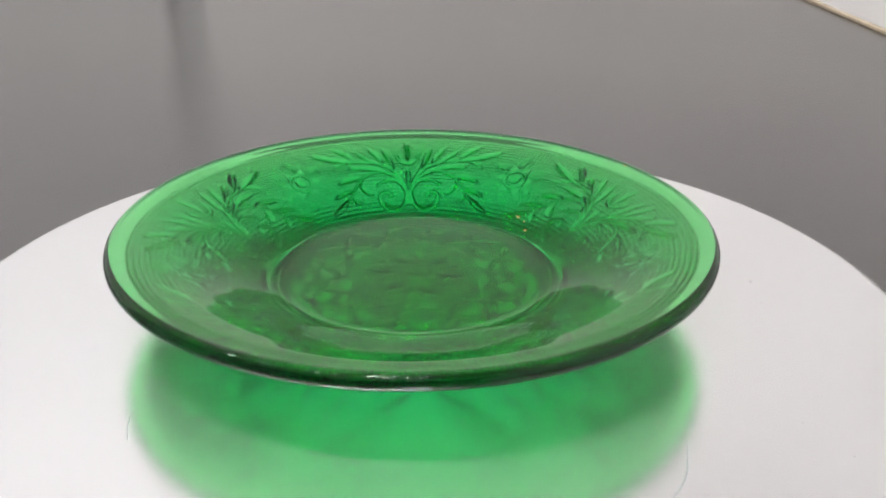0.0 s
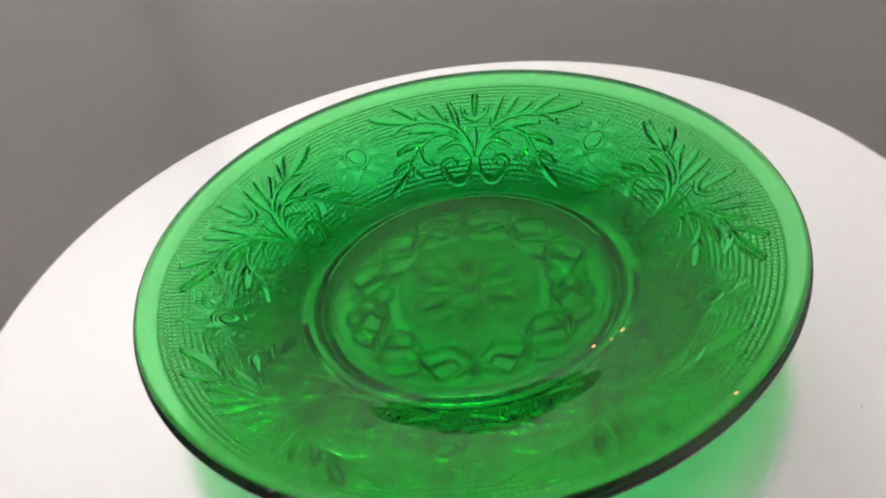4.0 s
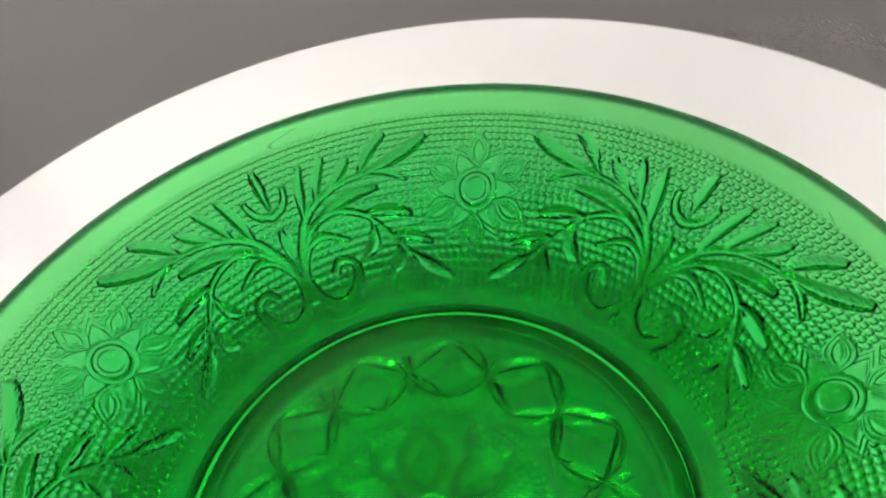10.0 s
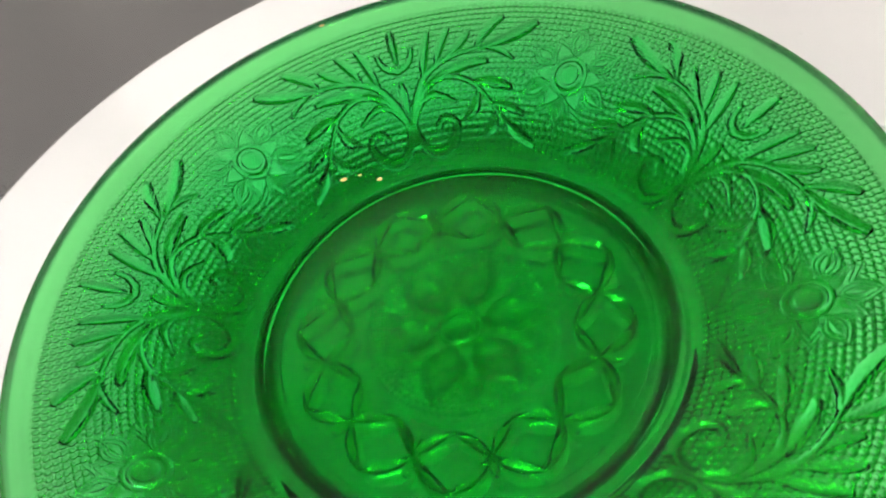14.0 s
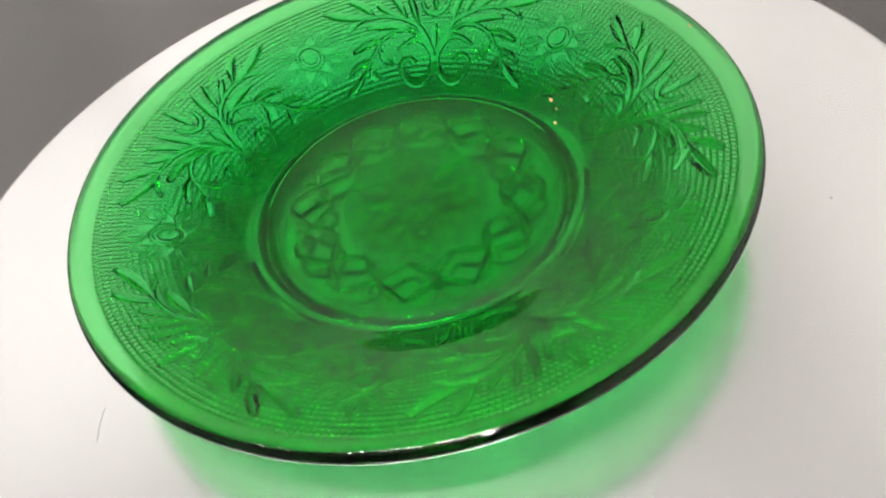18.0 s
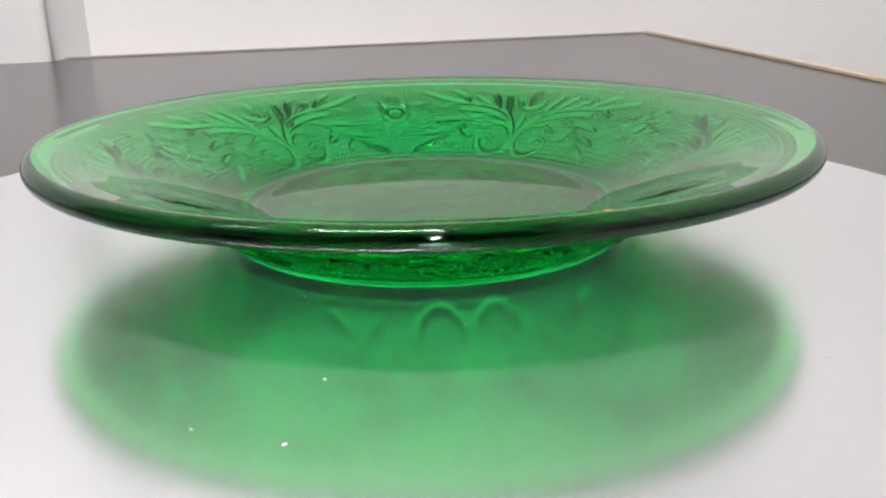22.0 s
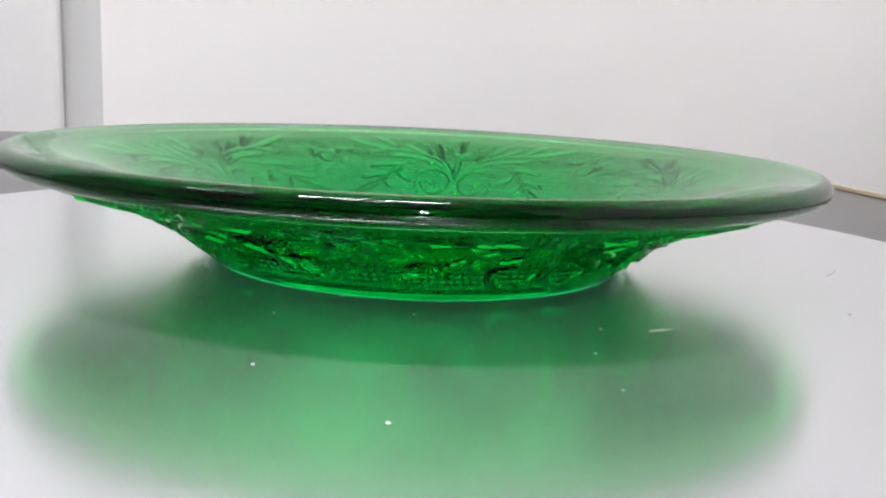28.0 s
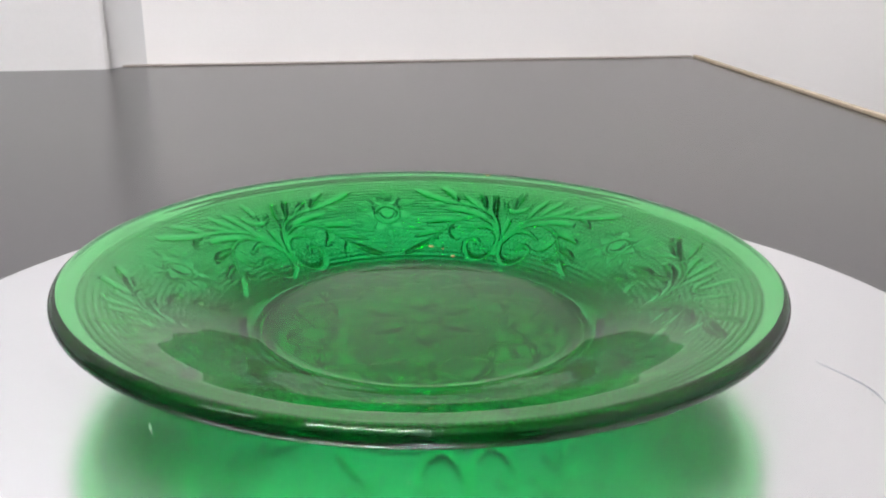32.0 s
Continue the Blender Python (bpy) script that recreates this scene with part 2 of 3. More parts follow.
# added rounded inner corner between the back and the side wall, hiding their joint
def cove():
    c0, c1 = room_corner - back_dir * COVE, room_corner + side_dir * COVE
    bm = bmesh.new()
    rows = []
    for k in range(61):
        s = k / 60
        inner = c0 * (1 - s) ** 2 + room_corner * (2 * s * (1 - s)) + c1 * s ** 2
        outer = inner - (back_in * (1 - s) + side_in * s).normalized() * 0.1
        rows.append([bm.verts.new((q.x, q.y, z)) for q in (inner, outer) for z in (FLOOR_Z, CEILING_Z)])
    for a, b in zip(rows, rows[1:]):
        for i, j in ((0, 1), (3, 2)):
            bm.faces.new((a[i], b[i], b[j], a[j]))
    bmesh.ops.recalc_face_normals(bm, faces=bm.faces)
    ob = part("wall_corner", bm, side_mat, smooth=True)
    return ob


tagged(cove(), "added rounded cream-white corner joining back and side wall", "wall", kind="structure")
# the pier that stands proud of the back wall
pier_depth, pier_len = 0.035, 1.2
pc = Vector((LEFT[0], LEFT[1], 0)) - back_dir * (pier_len / 2) + back_in * (pier_depth / 2 - 0.003)
pier = part("wall_pier", box(pier_len, pier_depth + 0.006, ROOM_H - 0.02, (pc.x, pc.y, MID_Z), 0.012, turn=back_turn), wall_mat)
tagged(pier, "bright white wall pier standing proud of the wall", "wall", kind="structure")


# added hollow strip between pier and wall, grey in place of the pier's shade
shade_strip_mat = mottle(material("grey_shade_strip", (0.68, 0.68, 0.67), 0.6), 8.0, (0.64, 0.64, 0.63), (0.69, 0.69, 0.68))
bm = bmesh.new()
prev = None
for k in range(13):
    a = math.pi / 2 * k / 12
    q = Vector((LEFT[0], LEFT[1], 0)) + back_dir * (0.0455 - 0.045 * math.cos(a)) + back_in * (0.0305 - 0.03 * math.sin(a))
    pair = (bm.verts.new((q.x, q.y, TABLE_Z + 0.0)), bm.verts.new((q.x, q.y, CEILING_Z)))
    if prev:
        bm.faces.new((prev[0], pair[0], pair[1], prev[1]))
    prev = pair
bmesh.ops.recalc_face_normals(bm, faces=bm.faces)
tagged(part("trim", bm, shade_strip_mat, smooth=True), "added grey hollow strip standing in for shade beside the pier", "trim", kind="structure")


# ---- ceiling strip lights ----
def strip_light(center, length, turn, mat):
    e = new("strip_light")
    e.matrix_basis = Matrix.Translation(center) @ Matrix.Rotation(turn, 4, "Z")
    tagged(e, "lit white ceiling strip light with a slim housing", "ceiling light", "strip lights")
    part("housing", box(length + 0.04, 0.15, 0.03, (0, 0, -0.016), 0.004), housing_mat, e)
    part("diffuser", box(length, 0.11, 0.012, (0, 0, -0.0375), 0.003), mat, e, "glowing white diffuser")
    return e


strip_light((-0.26, -0.4, CEILING_Z), 0.78, radians(-6), strip_mat)
strip_light((-1.18, -0.22, CEILING_Z), 0.55, radians(-10), dim_strip_mat)

# ---- the table ----
table = new("table")
table.location = (0, 0, TABLE_Z)
tagged(table, "dark grey laminate table with tan edge trim against a white wall", "table")
# top: four corners, along the two walls
ta = corner + back_in * 0.002
tb = ta - back_dir * 2.3
tc_ = tb + back_in * 1.75
td = ta + side_dir * 1.75


def slab(points, z0, z1, bevel):
    bm = bmesh.new()
    low = [bm.verts.new((p.x, p.y, z0)) for p in points]
    high = [bm.verts.new((p.x, p.y, z1)) for p in points]
    bm.faces.new(list(reversed(low)))
    bm.faces.new(high)
    n = len(points)
    for k in range(n):
        bm.faces.new([low[k], low[(k + 1) % n], high[(k + 1) % n], high[k]])
    bmesh.ops.recalc_face_normals(bm, faces=bm.faces)
    if bevel:
        bmesh.ops.bevel(bm, geom=list(bm.edges), offset=bevel, segments=2, profile=0.5, affect="EDGES")
    return bm


part("tabletop", slab([ta, tb, tc_, td], -0.028, 0, 0.0015), table_mat, table, "dark grey satin laminate top")
for p in (ta * 0.88, tb.lerp(tc_, 0.08) + back_dir * 0.1, tc_ + (ta - tc_) * 0.06, td + (ta - td) * 0.06 + back_dir * -0.06):
    part("leg", box(0.05, 0.05, 0.722, (p.x, p.y, -0.028 - 0.361), 0.004), leg_mat, table)
for a, b, inward, mat, tall, say in ((ta, tb, back_in, back_trim_mat, 0.0025, "thin grey-brown sealant line"), (ta, td, side_in, tan_mat, 0.004, "thin tan wooden edge strip")):
    d = (b - a)
    c = a + d * 0.5 + inward * 0.004
    part("edge_trim", box(d.length - 0.02, 0.008, tall, (c.x, c.y, tall / 2), 0.001, turn=math.atan2(d.y, d.x)), mat, table, say)

# ---- the turntable ----
DISC_R = 0.1668
turntable = new("turntable")
turntable.location = (0, 0, TABLE_Z)
tagged(turntable, "round satin silver turntable with dust and fine scratches", "turntable")
LIFT = -TABLE_Z
part("base", turned([(0, 0.0), (0.108, 0.0), (0.11, 0.002), (0.11, LIFT - 0.017), (0.108, LIFT - 0.015), (0, LIFT - 0.015)], 96), base_mat, turntable, "white plastic base", True)
part("underside", turned([(0, LIFT - 0.0145), (DISC_R - 0.0035, LIFT - 0.0145), (DISC_R - 0.0025, LIFT - 0.0138)], 256), leg_mat, turntable, "black plastic underside", True)
part("platter", turned([(DISC_R - 0.0024, LIFT - 0.0138), (DISC_R - 0.0006, LIFT - 0.0128), (DISC_R, LIFT - 0.012), (DISC_R, LIFT - 0.002), (DISC_R - 0.0006, LIFT - 0.0008), (DISC_R - 0.002, LIFT - 0.0003)], 256), disc_edge_mat, turntable, "bright rounded platter edge", True)
part("mirror_face", turned([(DISC_R - 0.0022, LIFT - 0.0002), (DISC_R - 0.003, LIFT), (0, LIFT)], 256), disc_mat, turntable, "satin reflective silver top", False)

# ---- the glass plate ----
R_RIM, A_RIM, H_RIM = 0.1025, 0.0026, 0.0260
plate = new("glass_plate")
tagged(plate, "green pressed glass plate with sprays, flowers and beads", "plate")


def smooth_profile(points, width):
    r = np.linspace(0, 0.11, 2201)
    z = np.interp(r, [p[0] for p in points], [p[1] for p in points])
    k = max(1, int(width / (r[1] - r[0])))
    ker = np.hanning(k + 2)[1:-1]
    ker /= ker.sum()
    pad = np.pad(z, k, mode="edge")
    return r, np.convolve(pad, ker, mode="same")[k:-k]


UNDER = smooth_profile([(0, .0034), (.0470, .0034), (.0482, .0032), (.0498, .0019), (.0512, .0004), (.0518, .0), (.0536, .0), (.0547, .0007), (.0560, .0021), (.0588, .0050), (.064, .0092), (.0765, .0164), (.09, .0208), (.0985, .0230), (.1007, .0235), (.11, .0262)], 0.0016)
UPPER = smooth_profile([(0, .0082), (.0455, .0082), (.049, .0089), (.052, .0101), (.055, .01135), (.060, .0136), (.0665, .0167), (.0765, .0212), (.085, .0247), (.093, .0272), (.0994, .02855), (.11, .0307)], 0.004)
R_WELL, R_FOOT, R_BAND = 0.0470, 0.0560, 0.0968


def under(r):
    return np.interp(r, *UNDER)


def upper(r):
    return np.interp(r, *UPPER)


def stroke(u, v, pts, widths, height, power=1.0, roof=0.0):
    """Height of a rounded ridge that follows points (u, v) with a half width at each."""
    h = np.zeros_like(u)
    for (p, q), (w0, w1) in zip(zip(pts, pts[1:]), zip(widths, widths[1:])):
        du, dv = q[0] - p[0], q[1] - p[1]
        s = np.clip(((u - p[0]) * du + (v - p[1]) * dv) / (du * du + dv * dv + 1e-12), 0, 1)
        d = np.hypot(u - p[0] - s * du, v - p[1] - s * dv)
        w = w0 + (w1 - w0) * s
        k = np.clip(1 - (d / np.maximum(w, 1e-6)) ** 2, 0, 1)
        flat = np.clip(1 - d / np.maximum(w, 1e-6), 0, 1)
        h = np.maximum(h, height * ((1 - roof) * k ** power + roof * flat))
    return h


def bowed(p, q, bend, n=7):
    """Points from p to q, bowed sideways by a share of the length."""
    out = []
    for k in range(n):
        s = k / (n - 1)
        x, y = p[0] + (q[0] - p[0]) * s, p[1] + (q[1] - p[1]) * s
        b = 4 * s * (1 - s) * bend
        out.append((x - (q[1] - p[1]) * b, y + (q[0] - p[0]) * b))
    return out


def leaf(u, v, p, q, width, bend=0.0, height=1.15):
    pts = bowed(p, q, bend)
    width *= 1.4
    w = [width * s for s in (0.4, 0.66, 0.88, 1.0, 1.0, 0.93, 0.7)]
    return stroke(u, v, pts, w, height * width * 0.68, 1.0, 0.7)


def polar(r_mm, deg):
    """Millimetres across and out from a radius and an angle on the flange."""
    return (r_mm * radians(deg), r_mm)


# leaves of half a spray: root radius and angle, tip radius and angle, half width, bend
LEAVES_TOP = [(75, 4.6, 89.5, 6.8, 1.1, .03), (79.5, 7.6, 89.8, 10.6, 1.05, .03), (81, 9.2, 88, 14.4, 1.0, -.05), (84, 16.0, 92.3, 20.6, 1.15, .04), (83, 15.6, 90.4, 27.0, 1.25, -.05), (83, 15.5, 80.2, 23.3, 1.05, .16)]
LEAVES_LOW = [(74, 5.3, 79.4, 18.0, 1.3, .06), (73.5, 15.5, 72.3, 23.6, 1.3, .06), (71.5, 16.6, 65.2, 14.0, 1.1, .12), (68, 20.0, 66.0, 27.2, 1.2, .06), (66, 21.0, 61.4, 19.2, 1.0, .1), (64.5, 22.6, 59.4, 31.0, 1.3, -.06)]
STEMS = [((60.6, .4), (66.3, .9), (71, 2.2), (76.9, 5.2), (81.1, 9.9), (83.5, 16.3)), ((70.5, 2.4), (74, 5.3), (76, 9.7), (74, 14.8), (70, 18.4), (64.1, 23.2)), ((67.0, 1.4), (70.6, 3.4), (71.8, 6.9), (69.4, 11.2)), ((65.5, .5), (60.3, 1.7), (57.8, 6.0), (59.9, 10.2), (64.1, 11.1), (65.8, 8.4), (63.8, 6.6))]
STEM_W = [(.9, .95, 1.0, .95, .8, .6), (.8, .85, .85, .8, .7, .5), (.75, .9, .95, .55), (1.0, 1.05, 1.1, 1.1, 1.0, .9, .9)]


def rounded(pts, n=4):
    """A smooth line through the points (Catmull-Rom)."""
    p = [pts[0], *pts, pts[-1]]
    out = []
    for a, b, c, d in zip(p, p[1:], p[2:], p[3:]):
        for k in range(n):
            s = k / n
            out.append(tuple(0.5 * (2 * b[i] + (c[i] - a[i]) * s + (2 * a[i] - 5 * b[i] + 4 * c[i] - d[i]) * s * s + (3 * b[i] - a[i] - 3 * c[i] + d[i]) * s ** 3) for i in (0, 1)))
    return out + [pts[-1]]


def spray_height(u, v):
    """Relief of a whole spray in mm; u across from its axis, v the radius, both in mm."""
    a = np.abs(u)
    h = np.zeros_like(u)
    for pts, ws in zip(STEMS, STEM_W):
        line = rounded([polar(*p) for p in pts])
        w = np.interp(np.linspace(0, 1, len(line)), np.linspace(0, 1, len(ws)), ws)
        h = np.maximum(h, stroke(a, v, line, list(w * 1.3), 1.15))
    for r0, a0, r1, a1, w, b in LEAVES_TOP + LEAVES_LOW:
        h = np.maximum(h, leaf(a, v, polar(r0, a0), polar(r1, a1), w, b))
    # tulip: a cup and its tongue; the bud below
    cup = rounded([(0, 80.3), (2.6, 81.4), (4.3, 83.6), (4.9, 86.0)])
    h = np.maximum(h, stroke(a, v, cup, list(np.linspace(1.45, 0.95, len(cup))), 1.2))
    h = np.maximum(h, leaf(a, v, (0, 82.6), (0, 92.4), 1.2, 0, 1.25))
    h = np.maximum(h, leaf(a, v, (0, 67.5), (0, 76.0), 1.1, 0, 1.1))
    # faint tool marks across the leaves
    return h * (1 + 0.03 * np.sin(v * 7.4 + 1.3 * np.sin(u * 2.1)))


def lens_field(x, y, r0, r1, half):
    """1 on the axis to 0 on the outline of a pointed petal from r0 to r1 along y; negative outside."""
    s = (y - r0) / (r1 - r0)
    w = half * np.sin(np.pi * np.clip(s, 0, 1) ** 0.85)
    return np.where((s > 0) & (s < 1), (w - np.abs(x)), -np.hypot(x, np.minimum(np.abs(y - r0), np.abs(y - r1))))


def ridge(d, at, half, height, power=0.8):
    """A round ridge along the line where the field d has the value at."""
    return height * np.clip(1 - ((d - at) / half) ** 2, 0, 1) ** power


def rosette(x, y, core, petal0, petal1, half, sepal1, turn, lines):
    """Relief in mm of a flower: domed centre, ring, six outlined petals, six chevron sepals."""
    rho, al = np.hypot(x, y), np.arctan2(x, y) - turn
    h = 0.9 * np.sqrt(np.clip(1 - (rho / (core * 0.62)) ** 2, 0, 1))
    h = np.maximum(h, ridge(rho, core, core * 0.2, 0.75))
    covered = rho < core * 1.2
    a6 = (al + np.pi / 6) % (np.pi / 3) - np.pi / 6
    px, py = rho * np.sin(a6), rho * np.cos(a6)
    d = lens_field(px, py, petal0, petal1, half)
    petal = ridge(d, 0.42, 0.5, 0.7, 0.8 if lines == 1 else 0.45)
    start = 0.95
    if lines > 1:
        petal = np.maximum(petal, ridge(d, 1.4, 0.5, 0.7, 0.45))
        start = 1.85
    petal = np.maximum(petal, 0.6 * np.clip((d - start) / (half - start), 0, 1) ** 0.5)
    h = np.where(covered, h, petal)
    covered |= d > -0.1
    b6 = al % (np.pi / 3) - np.pi / 6
    sx, sy = rho * np.sin(b6), rho * np.cos(b6)
    for k in range(2):
        d2 = (sepal1 - sy) * 0.62 - np.abs(sx) - 1.05 * k
        h = np.where(covered | (sy < petal0), h, np.maximum(h, ridge(d2, 0.42, 0.5, 0.4)))
    d2 = (sepal1 - sy) * 0.62 - np.abs(sx) - 2.1
    h = np.where(covered | (sy < petal0), h, np.maximum(h, 0.4 * np.sqrt(np.clip(d2 / 1.5, 0, 1))))
    outline = ((sepal1 - sy) * 0.62 - np.abs(sx) > -0.2) & (sy > petal0)
    return h, covered | outline


def beads(r, phi, r0, r1, pitch, size, height, fold):
    """Rows of small round beads round the plate (mm, radians)."""
    row = np.floor((r - r0) / pitch)
    rc = r0 + (row + 0.5) * pitch
    n = np.maximum(fold, np.round(2 * np.pi * rc / (pitch * 1.04) / fold) * fold)
    cell = phi * n / (2 * np.pi) + 0.5 * (row % 2)
    da = (cell - np.floor(cell) - 0.5) * 2 * np.pi / n * rc
    d = np.hypot(r - rc, da)
    return np.where((r > r0) & (r < r1), height * np.clip(1 - (d / size) ** 2, 0, 1) ** 0.85, 0)


def flange_height(r, phi):
    """Relief of the flange in mm; phi in radians from the axis of a spray."""
    mm = r * 1000
    h = spray_height(mm * phi, mm)
    side = np.where(phi >= 0, 1, -1) * math.pi / 5
    fx, fy = 76.6 * (phi - side) * (mm / 76.6), mm - 76.6
    fl, cover = rosette(fx, fy, 4.4, 5.2, 14.2, 2.9, 12.6, 0.0, 2)
    fl = fl * 0.95
    keep = (h < 0.02) & ~cover
    return np.where(h > 0.02, h, np.where(cover, fl, 0)) + np.where(keep, beads(mm, phi, 56.6, 96.7, 1.66, 0.82, 0.5, 5), 0)


def well_height(r, phi):
    """Relief of the well's underside in mm; phi in radians, a diamond's cross at 0."""
    mm = r * 1000
    step = math.pi / 6
    p = (phi + step / 2) % step - step / 2
    u, v = mm * p, mm
    a = np.abs(u)
    h = np.zeros_like(mm)
    for r1, b in ((41.0, .06), (26.8, -.06)):
        pts = bowed((0, 33.6), (r1 * step / 2, r1), b, 9)
        h = np.maximum(h, stroke(a, v, pts, [.35, .8, 1.15, 1.35, 1.4, 1.35, 1.1, .75, .35], 1.5, 0.6, 0.7))
    h = np.maximum(h, leaf(a, v, (0, 34.1), (0, 38.2), .85, 0, 1.1))
    h = np.maximum(h, leaf(a, v, (0, 33.1), (0, 28.6), .6, 0, 0.9))
    h = np.maximum(h, leaf(a, v, (.2, 33.1), (2.5, 29.7), .5, .1, 0.8))
    x, y = mm * np.sin(phi) / 1.08, mm * np.cos(phi) / 1.08
    fl, cover = rosette(x, y, 4.3, 4.9, 19.4, 4.9, 19.2, math.pi / 6, 2)
    fl = np.where(mm < 21.9, fl * 1.3, 0)
    fl = np.maximum(fl, 0.4 * np.sqrt(np.clip(1 - ((mm - 2.9) / .45) ** 2, 0, 1)))
    h = np.where(mm < 22.1, fl, h)
    ring = beads(mm, phi, 21.7, 23.3, 1.6, .75, .55, 6)
    h = np.maximum(h, np.where(mm > 21.7, ring, np.where(cover, 0, beads(mm, phi, 16.9, 21.7, 1.6, .7, .45, 6))))
    return np.maximum(h, 0.25 * np.clip(1 - ((mm - 45.0) / .35) ** 2, 0, 1))


def relief_sheet(name, r, phi, height, label):
    """A piece of the underside, pushed out along its slope by the relief."""
    rr, pp = np.meshgrid(r, phi, indexing="ij")
    h = height(rr, pp) * 0.001
    e = 1e-4
    slope = (under(rr + e) - under(rr - e)) / (2 * e)
    nrm = np.sqrt(1 + slope ** 2)
    ro, zo = rr + h * slope / nrm, under(rr) - h / nrm
    return sheet(name, ro * np.cos(pp), ro * np.sin(pp), zo, glass, plate, flip=False, label=label, relief=np.clip(h * 1000, 0, 1))


FIFTH = 2 * math.pi / 5
flange_r = np.linspace(R_FOOT, R_BAND, 250)
half = radians(21)
spray = relief_sheet("spray_panel", flange_r, np.linspace(-half, half, 330), flange_height, "leafy spray with scrolls and a tulip in relief")
flower = relief_sheet("flower_panel", flange_r, np.linspace(half, FIFTH - half, 236), lambda r, p: flange_height(r, np.where(p > FIFTH / 2, p - FIFTH, p)), "six-petalled flower on a beaded ground in relief")
well = relief_sheet("well_panel", np.linspace(0.0002, R_WELL, 290), np.linspace(0, math.pi / 3, 260), well_height, "rosette and diamond band in relief")
for ob in (spray, flower):
    ob.rotation_euler = (0, 0, FIFTH / 2)
for k in range(1, 5):
    for ob in (spray, flower):
        c = new(ob.name.split(".")[0], ob.data)
        c.parent, c.rotation_euler = plate, (0, 0, (k + 0.5) * FIFTH)
        c["label"] = ob["label"]
for k in range(1, 6):
    c = new("well_panel", well.data)
    c.parent, c.rotation_euler = plate, (0, 0, k * math.pi / 3)
    c["label"] = well["label"]


def ring_sheet(name, rs, zs, steps, label, flip, mat=glass):
    a = np.linspace(0, 2 * math.pi, steps, endpoint=False)
    rr, aa = np.meshgrid(np.array(rs), a, indexing="ij")
    zz = np.repeat(np.array(zs)[:, None], steps, 1)
    return sheet(name, rr * np.cos(aa), rr * np.sin(aa), zz, mat, plate, True, flip, label)


foot = np.linspace(R_WELL, R_FOOT, 70)
ring_sheet("foot_ring", foot, under(foot), 720, "clear green foot ring", False)
ring_sheet("upper_face", np.linspace(0.00005, R_BAND, 160), upper(np.linspace(0.00005, R_BAND, 160)), 480, "smooth glossy upper face", True)
# lip: from the underside round the thick rolled edge to the upper face
cr, cz = R_RIM - A_RIM, H_RIM
low_r = np.linspace(R_BAND, 0.1005, 12)
top_r = np.linspace(0.0992, R_BAND, 12)
turn_a = np.radians(np.linspace(-70, 100, 44))
lip_r = np.concatenate([low_r, cr + A_RIM * np.cos(turn_a), top_r])
lip_z = np.concatenate([under(low_r), cz + A_RIM * np.sin(turn_a), upper(top_r)])
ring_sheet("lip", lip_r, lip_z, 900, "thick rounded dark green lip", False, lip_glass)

# flecks of dried residue stuck to the glass
fleck_mat = mottle(material("tan_residue", (0.5, 0.28, 0.1), 0.6), 900.0, (0.42, 0.2, 0.06), (0.6, 0.38, 0.17))


def fleck(radius, deg, size, seed):
    bm = bmesh.new()
    bmesh.ops.create_icosphere(bm, subdivisions=2, radius=size)
    rnd = random.Random(seed)
    for v in bm.verts:
        v.co *= rnd.uniform(0.7, 1.25)
        v.co.z *= 0.4
        v.co.x *= 1.7
    ob = part("residue_fleck", bm, fleck_mat, plate, "tan dried fleck", True)
    a = radians(deg)
    ob.location = (radius * math.cos(a), radius * math.sin(a), float(upper(radius)) + size * 0.1)
    ob.rotation_euler = (0, 0, a + 1.3)


fleck(0.0556, 202.5, 0.0006, 1)
fleck(0.0512, 193.5, 0.0005, 2)
fleck(0.0985, 190.5, 0.0004, 3)
fleck(0.0545, 198.0, 0.0003, 4)

# dust, smears and scratches that lie on the platter


def speck_into(bm, radius, deg, size, rnd):
    a = radians(deg)
    m = Matrix.Translation((radius * math.cos(a), radius * math.sin(a), LIFT + size * 0.25)) @ Matrix.Rotation(rnd.uniform(0, 6.3), 4, "Z") @ Matrix.Diagonal((size * rnd.uniform(0.8, 1.6), size * rnd.uniform(0.6, 1.0), size * 0.4, 1))
    made = bmesh.ops.create_icosphere(bm, subdivisions=1, radius=1.0, matrix=m)
    for v in made["verts"]:
        v.co.x += rnd.uniform(-0.2, 0.2) * size
        v.co.y += rnd.uniform(-0.2, 0.2) * size


rnd = random.Random(5)
for r_mm, deg, size in [(97.5, 163.3, .75), (121, 212, .9), (84, 253, .6), (108.5, 284.5, .8), (128, 297, .7), (88.3, 251, .5), (89.8, 331, .5), (111, 358, .8), (114, 9.7, .6), (120, 163, .9), (118, 155, .7), (116, 315, .5)]:
    bm = bmesh.new()
    speck_into(bm, r_mm * 0.001, deg, size * 0.00045, rnd)
    part("dust_speck", bm, dust_mat, turntable)
bm = bmesh.new()
for k in range(170):
    speck_into(bm, math.sqrt(rnd.uniform(0.053 ** 2, 0.155 ** 2)), rnd.uniform(0, 360), rnd.choice((0.08, 0.1, 0.12, 0.15, 0.22)) * 0.001, rnd)
tagged(part("fine_dust", bm, dust_mat, turntable), kind="stuff")


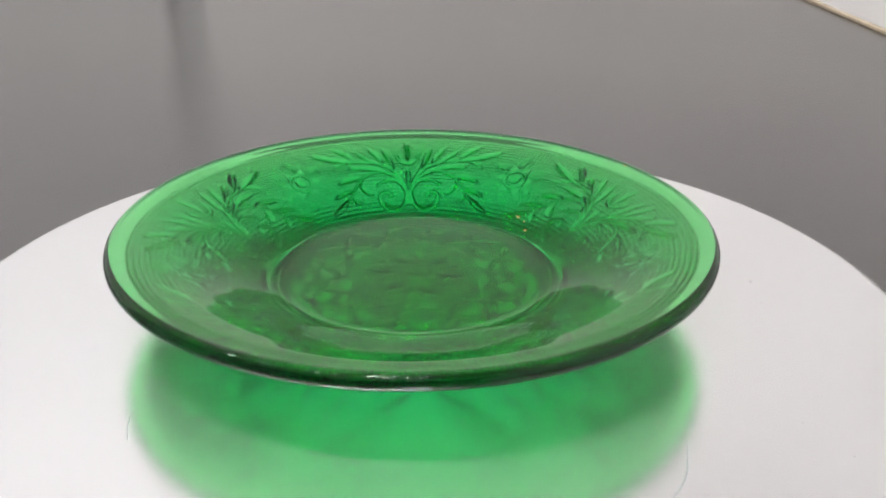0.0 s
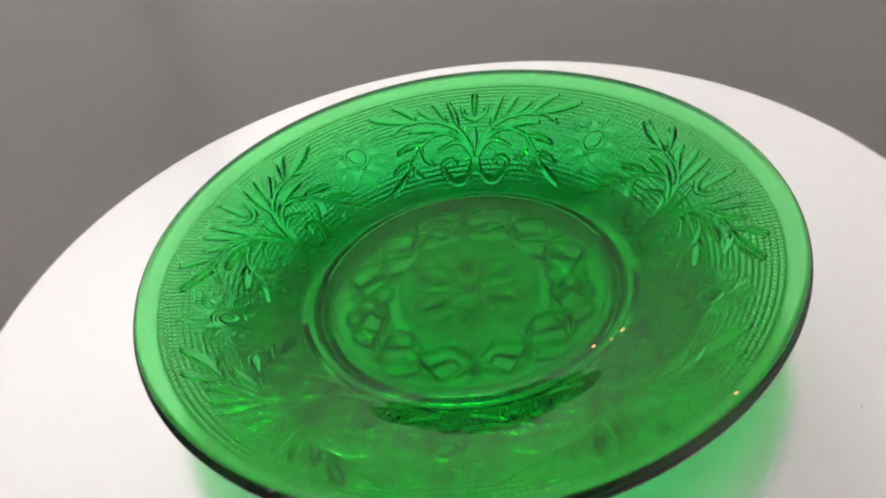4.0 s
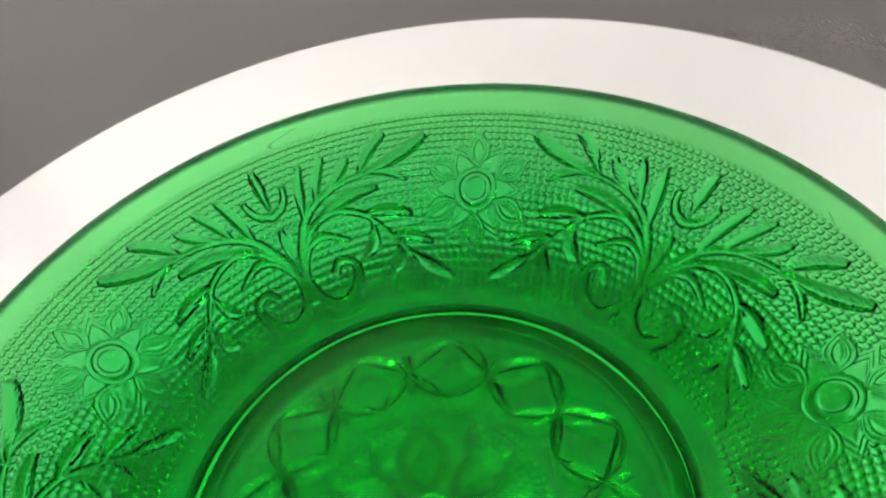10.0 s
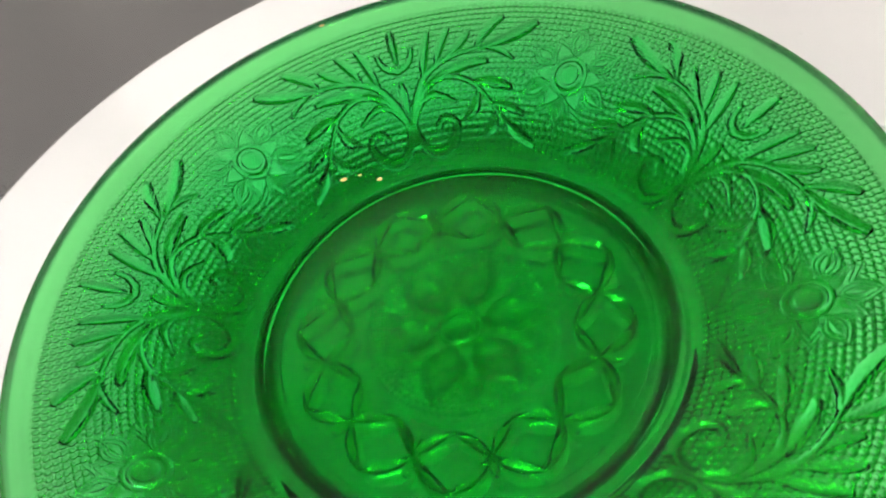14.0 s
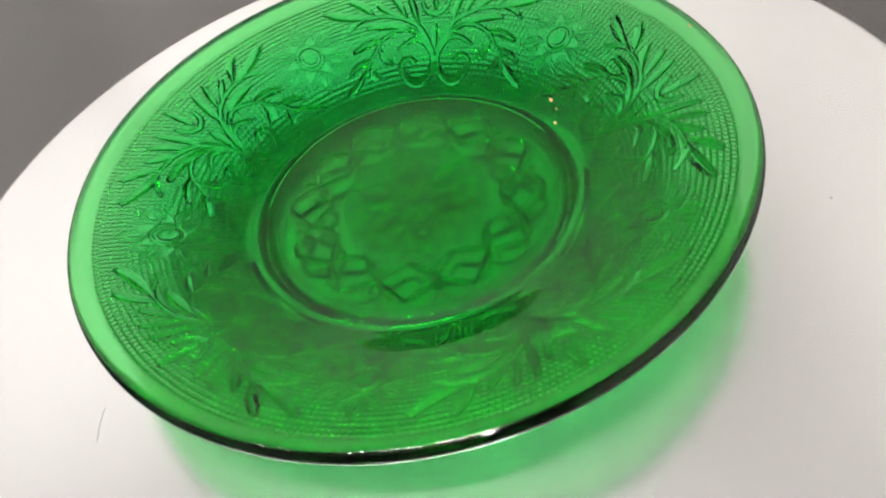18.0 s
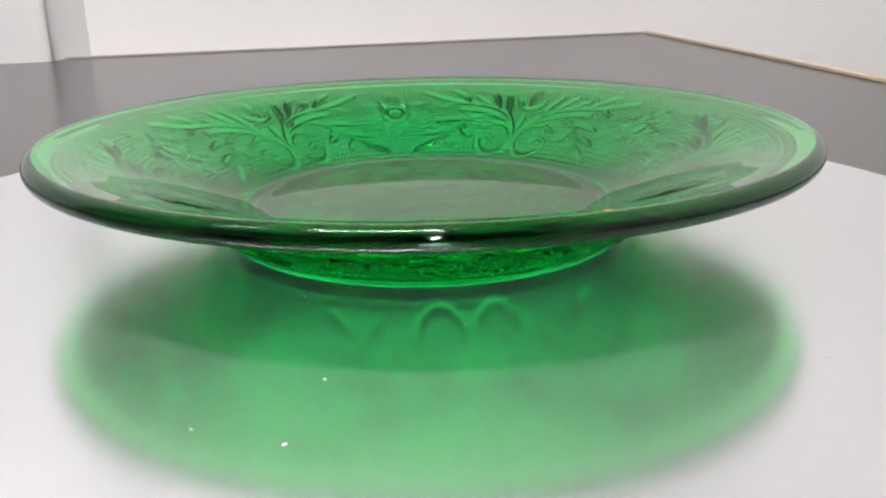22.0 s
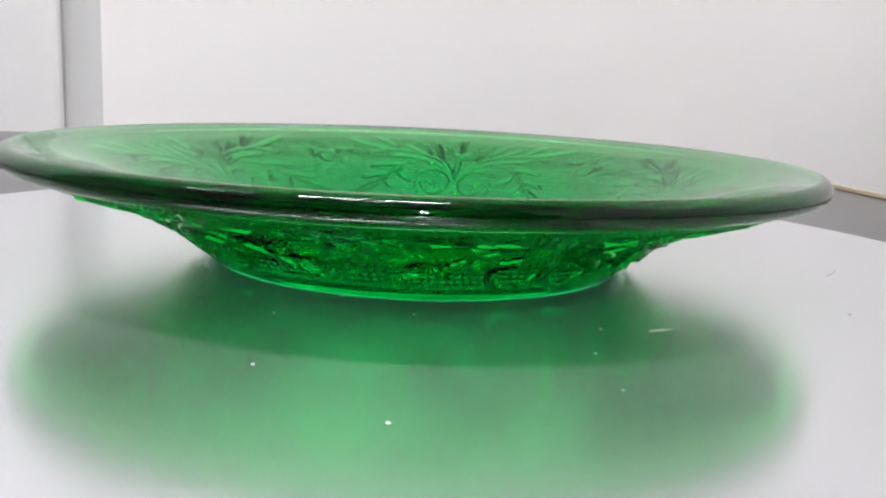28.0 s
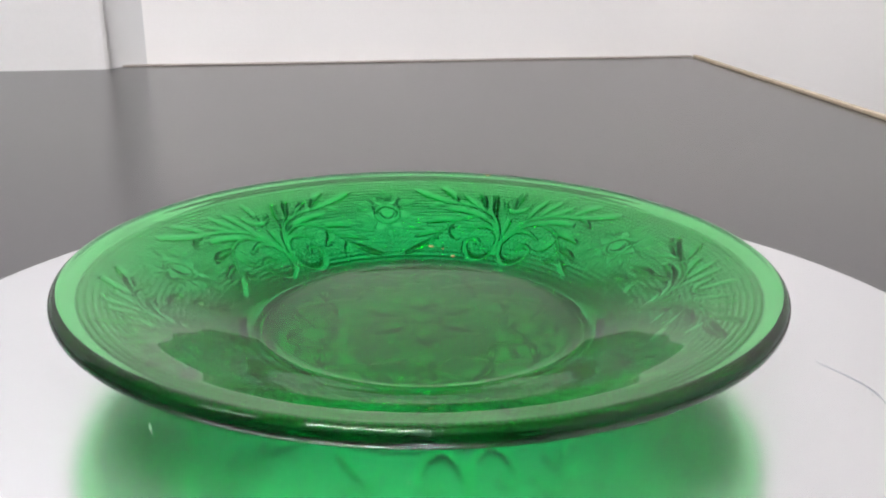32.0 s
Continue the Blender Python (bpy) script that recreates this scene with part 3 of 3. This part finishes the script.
def ribbon(name, pts, width, mat, label):
    """A very thin mark on the platter along (radius mm, degrees) points."""
    line = rounded([(r * 0.001 * math.cos(radians(d)), r * 0.001 * math.sin(radians(d))) for r, d in pts], 6)
    bm = bmesh.new()
    prev = None
    for k, p in enumerate(line):
        q = line[min(k + 1, len(line) - 1)]
        o = line[max(k - 1, 0)]
        t = Vector((q[0] - o[0], q[1] - o[1])).normalized()
        w = width * math.sin(math.pi * (0.08 + 0.86 * k / (len(line) - 1))) * random.Random(k).uniform(0.75, 1.1)
        z = LIFT + 0.00012
        pair = (bm.verts.new((p[0] - t.y * w, p[1] + t.x * w, z)), bm.verts.new((p[0], p[1], z + 0.0001)), bm.verts.new((p[0] + t.y * w, p[1] - t.x * w, z)))
        if prev:
            bm.faces.new((prev[0], prev[1], pair[1], pair[0]))
            bm.faces.new((prev[1], prev[2], pair[2], pair[1]))
        prev = pair
    return part(name, bm, mat, turntable, label, True)


ribbon("smear", [(111, 108.5), (119.6, 103), (123.6, 99.4), (125.2, 96.2)], 0.00032, smear_mat, "pale curved smear")
ribbon("scratch", [(110, 20.4), (113, 22.6), (116, 25.4)], 0.0002, smear_mat, "short pale scuff")
ribbon("scratch", [(89.0, 329.5), (89.4, 331), (90.3, 333)], 0.00022, dust_mat, "short pale scratch")

# ---- the phone that films, with its torch beside the lens ----
phone = new("phone")
tagged(phone, "black filming phone held over the turntable, torch lit", "phone")
part("body", box(0.146, 0.071, 0.0075, (0.052, -0.023, 0.0085), 0.003), leg_mat, phone, "black phone body")
torch_lens = part("torch_lens", turned([(0, -0.0005), (0.0037, -0.0005), (0.004, 0.0), (0.0037, 0.0005), (0, 0.0005)], 24), torch_mat, phone, "glowing cool white torch lens")
torch_lens.location = (0.005, 0.002, 0.0044)

# ---- what moves ----
def motions():
    times = [k * 1.0 for k in range(33)]
    walk(plate, [(t, Matrix.Translation(plate_at(t)) @ pose(0, 0, 0.0001, 0, 0, spin_at(t))) for t in times])
    walk(turntable, [(t, pose(0, 0, TABLE_Z, 0, 0, spin_at(t))) for t in times])
    walk(phone, PATH)


motions()
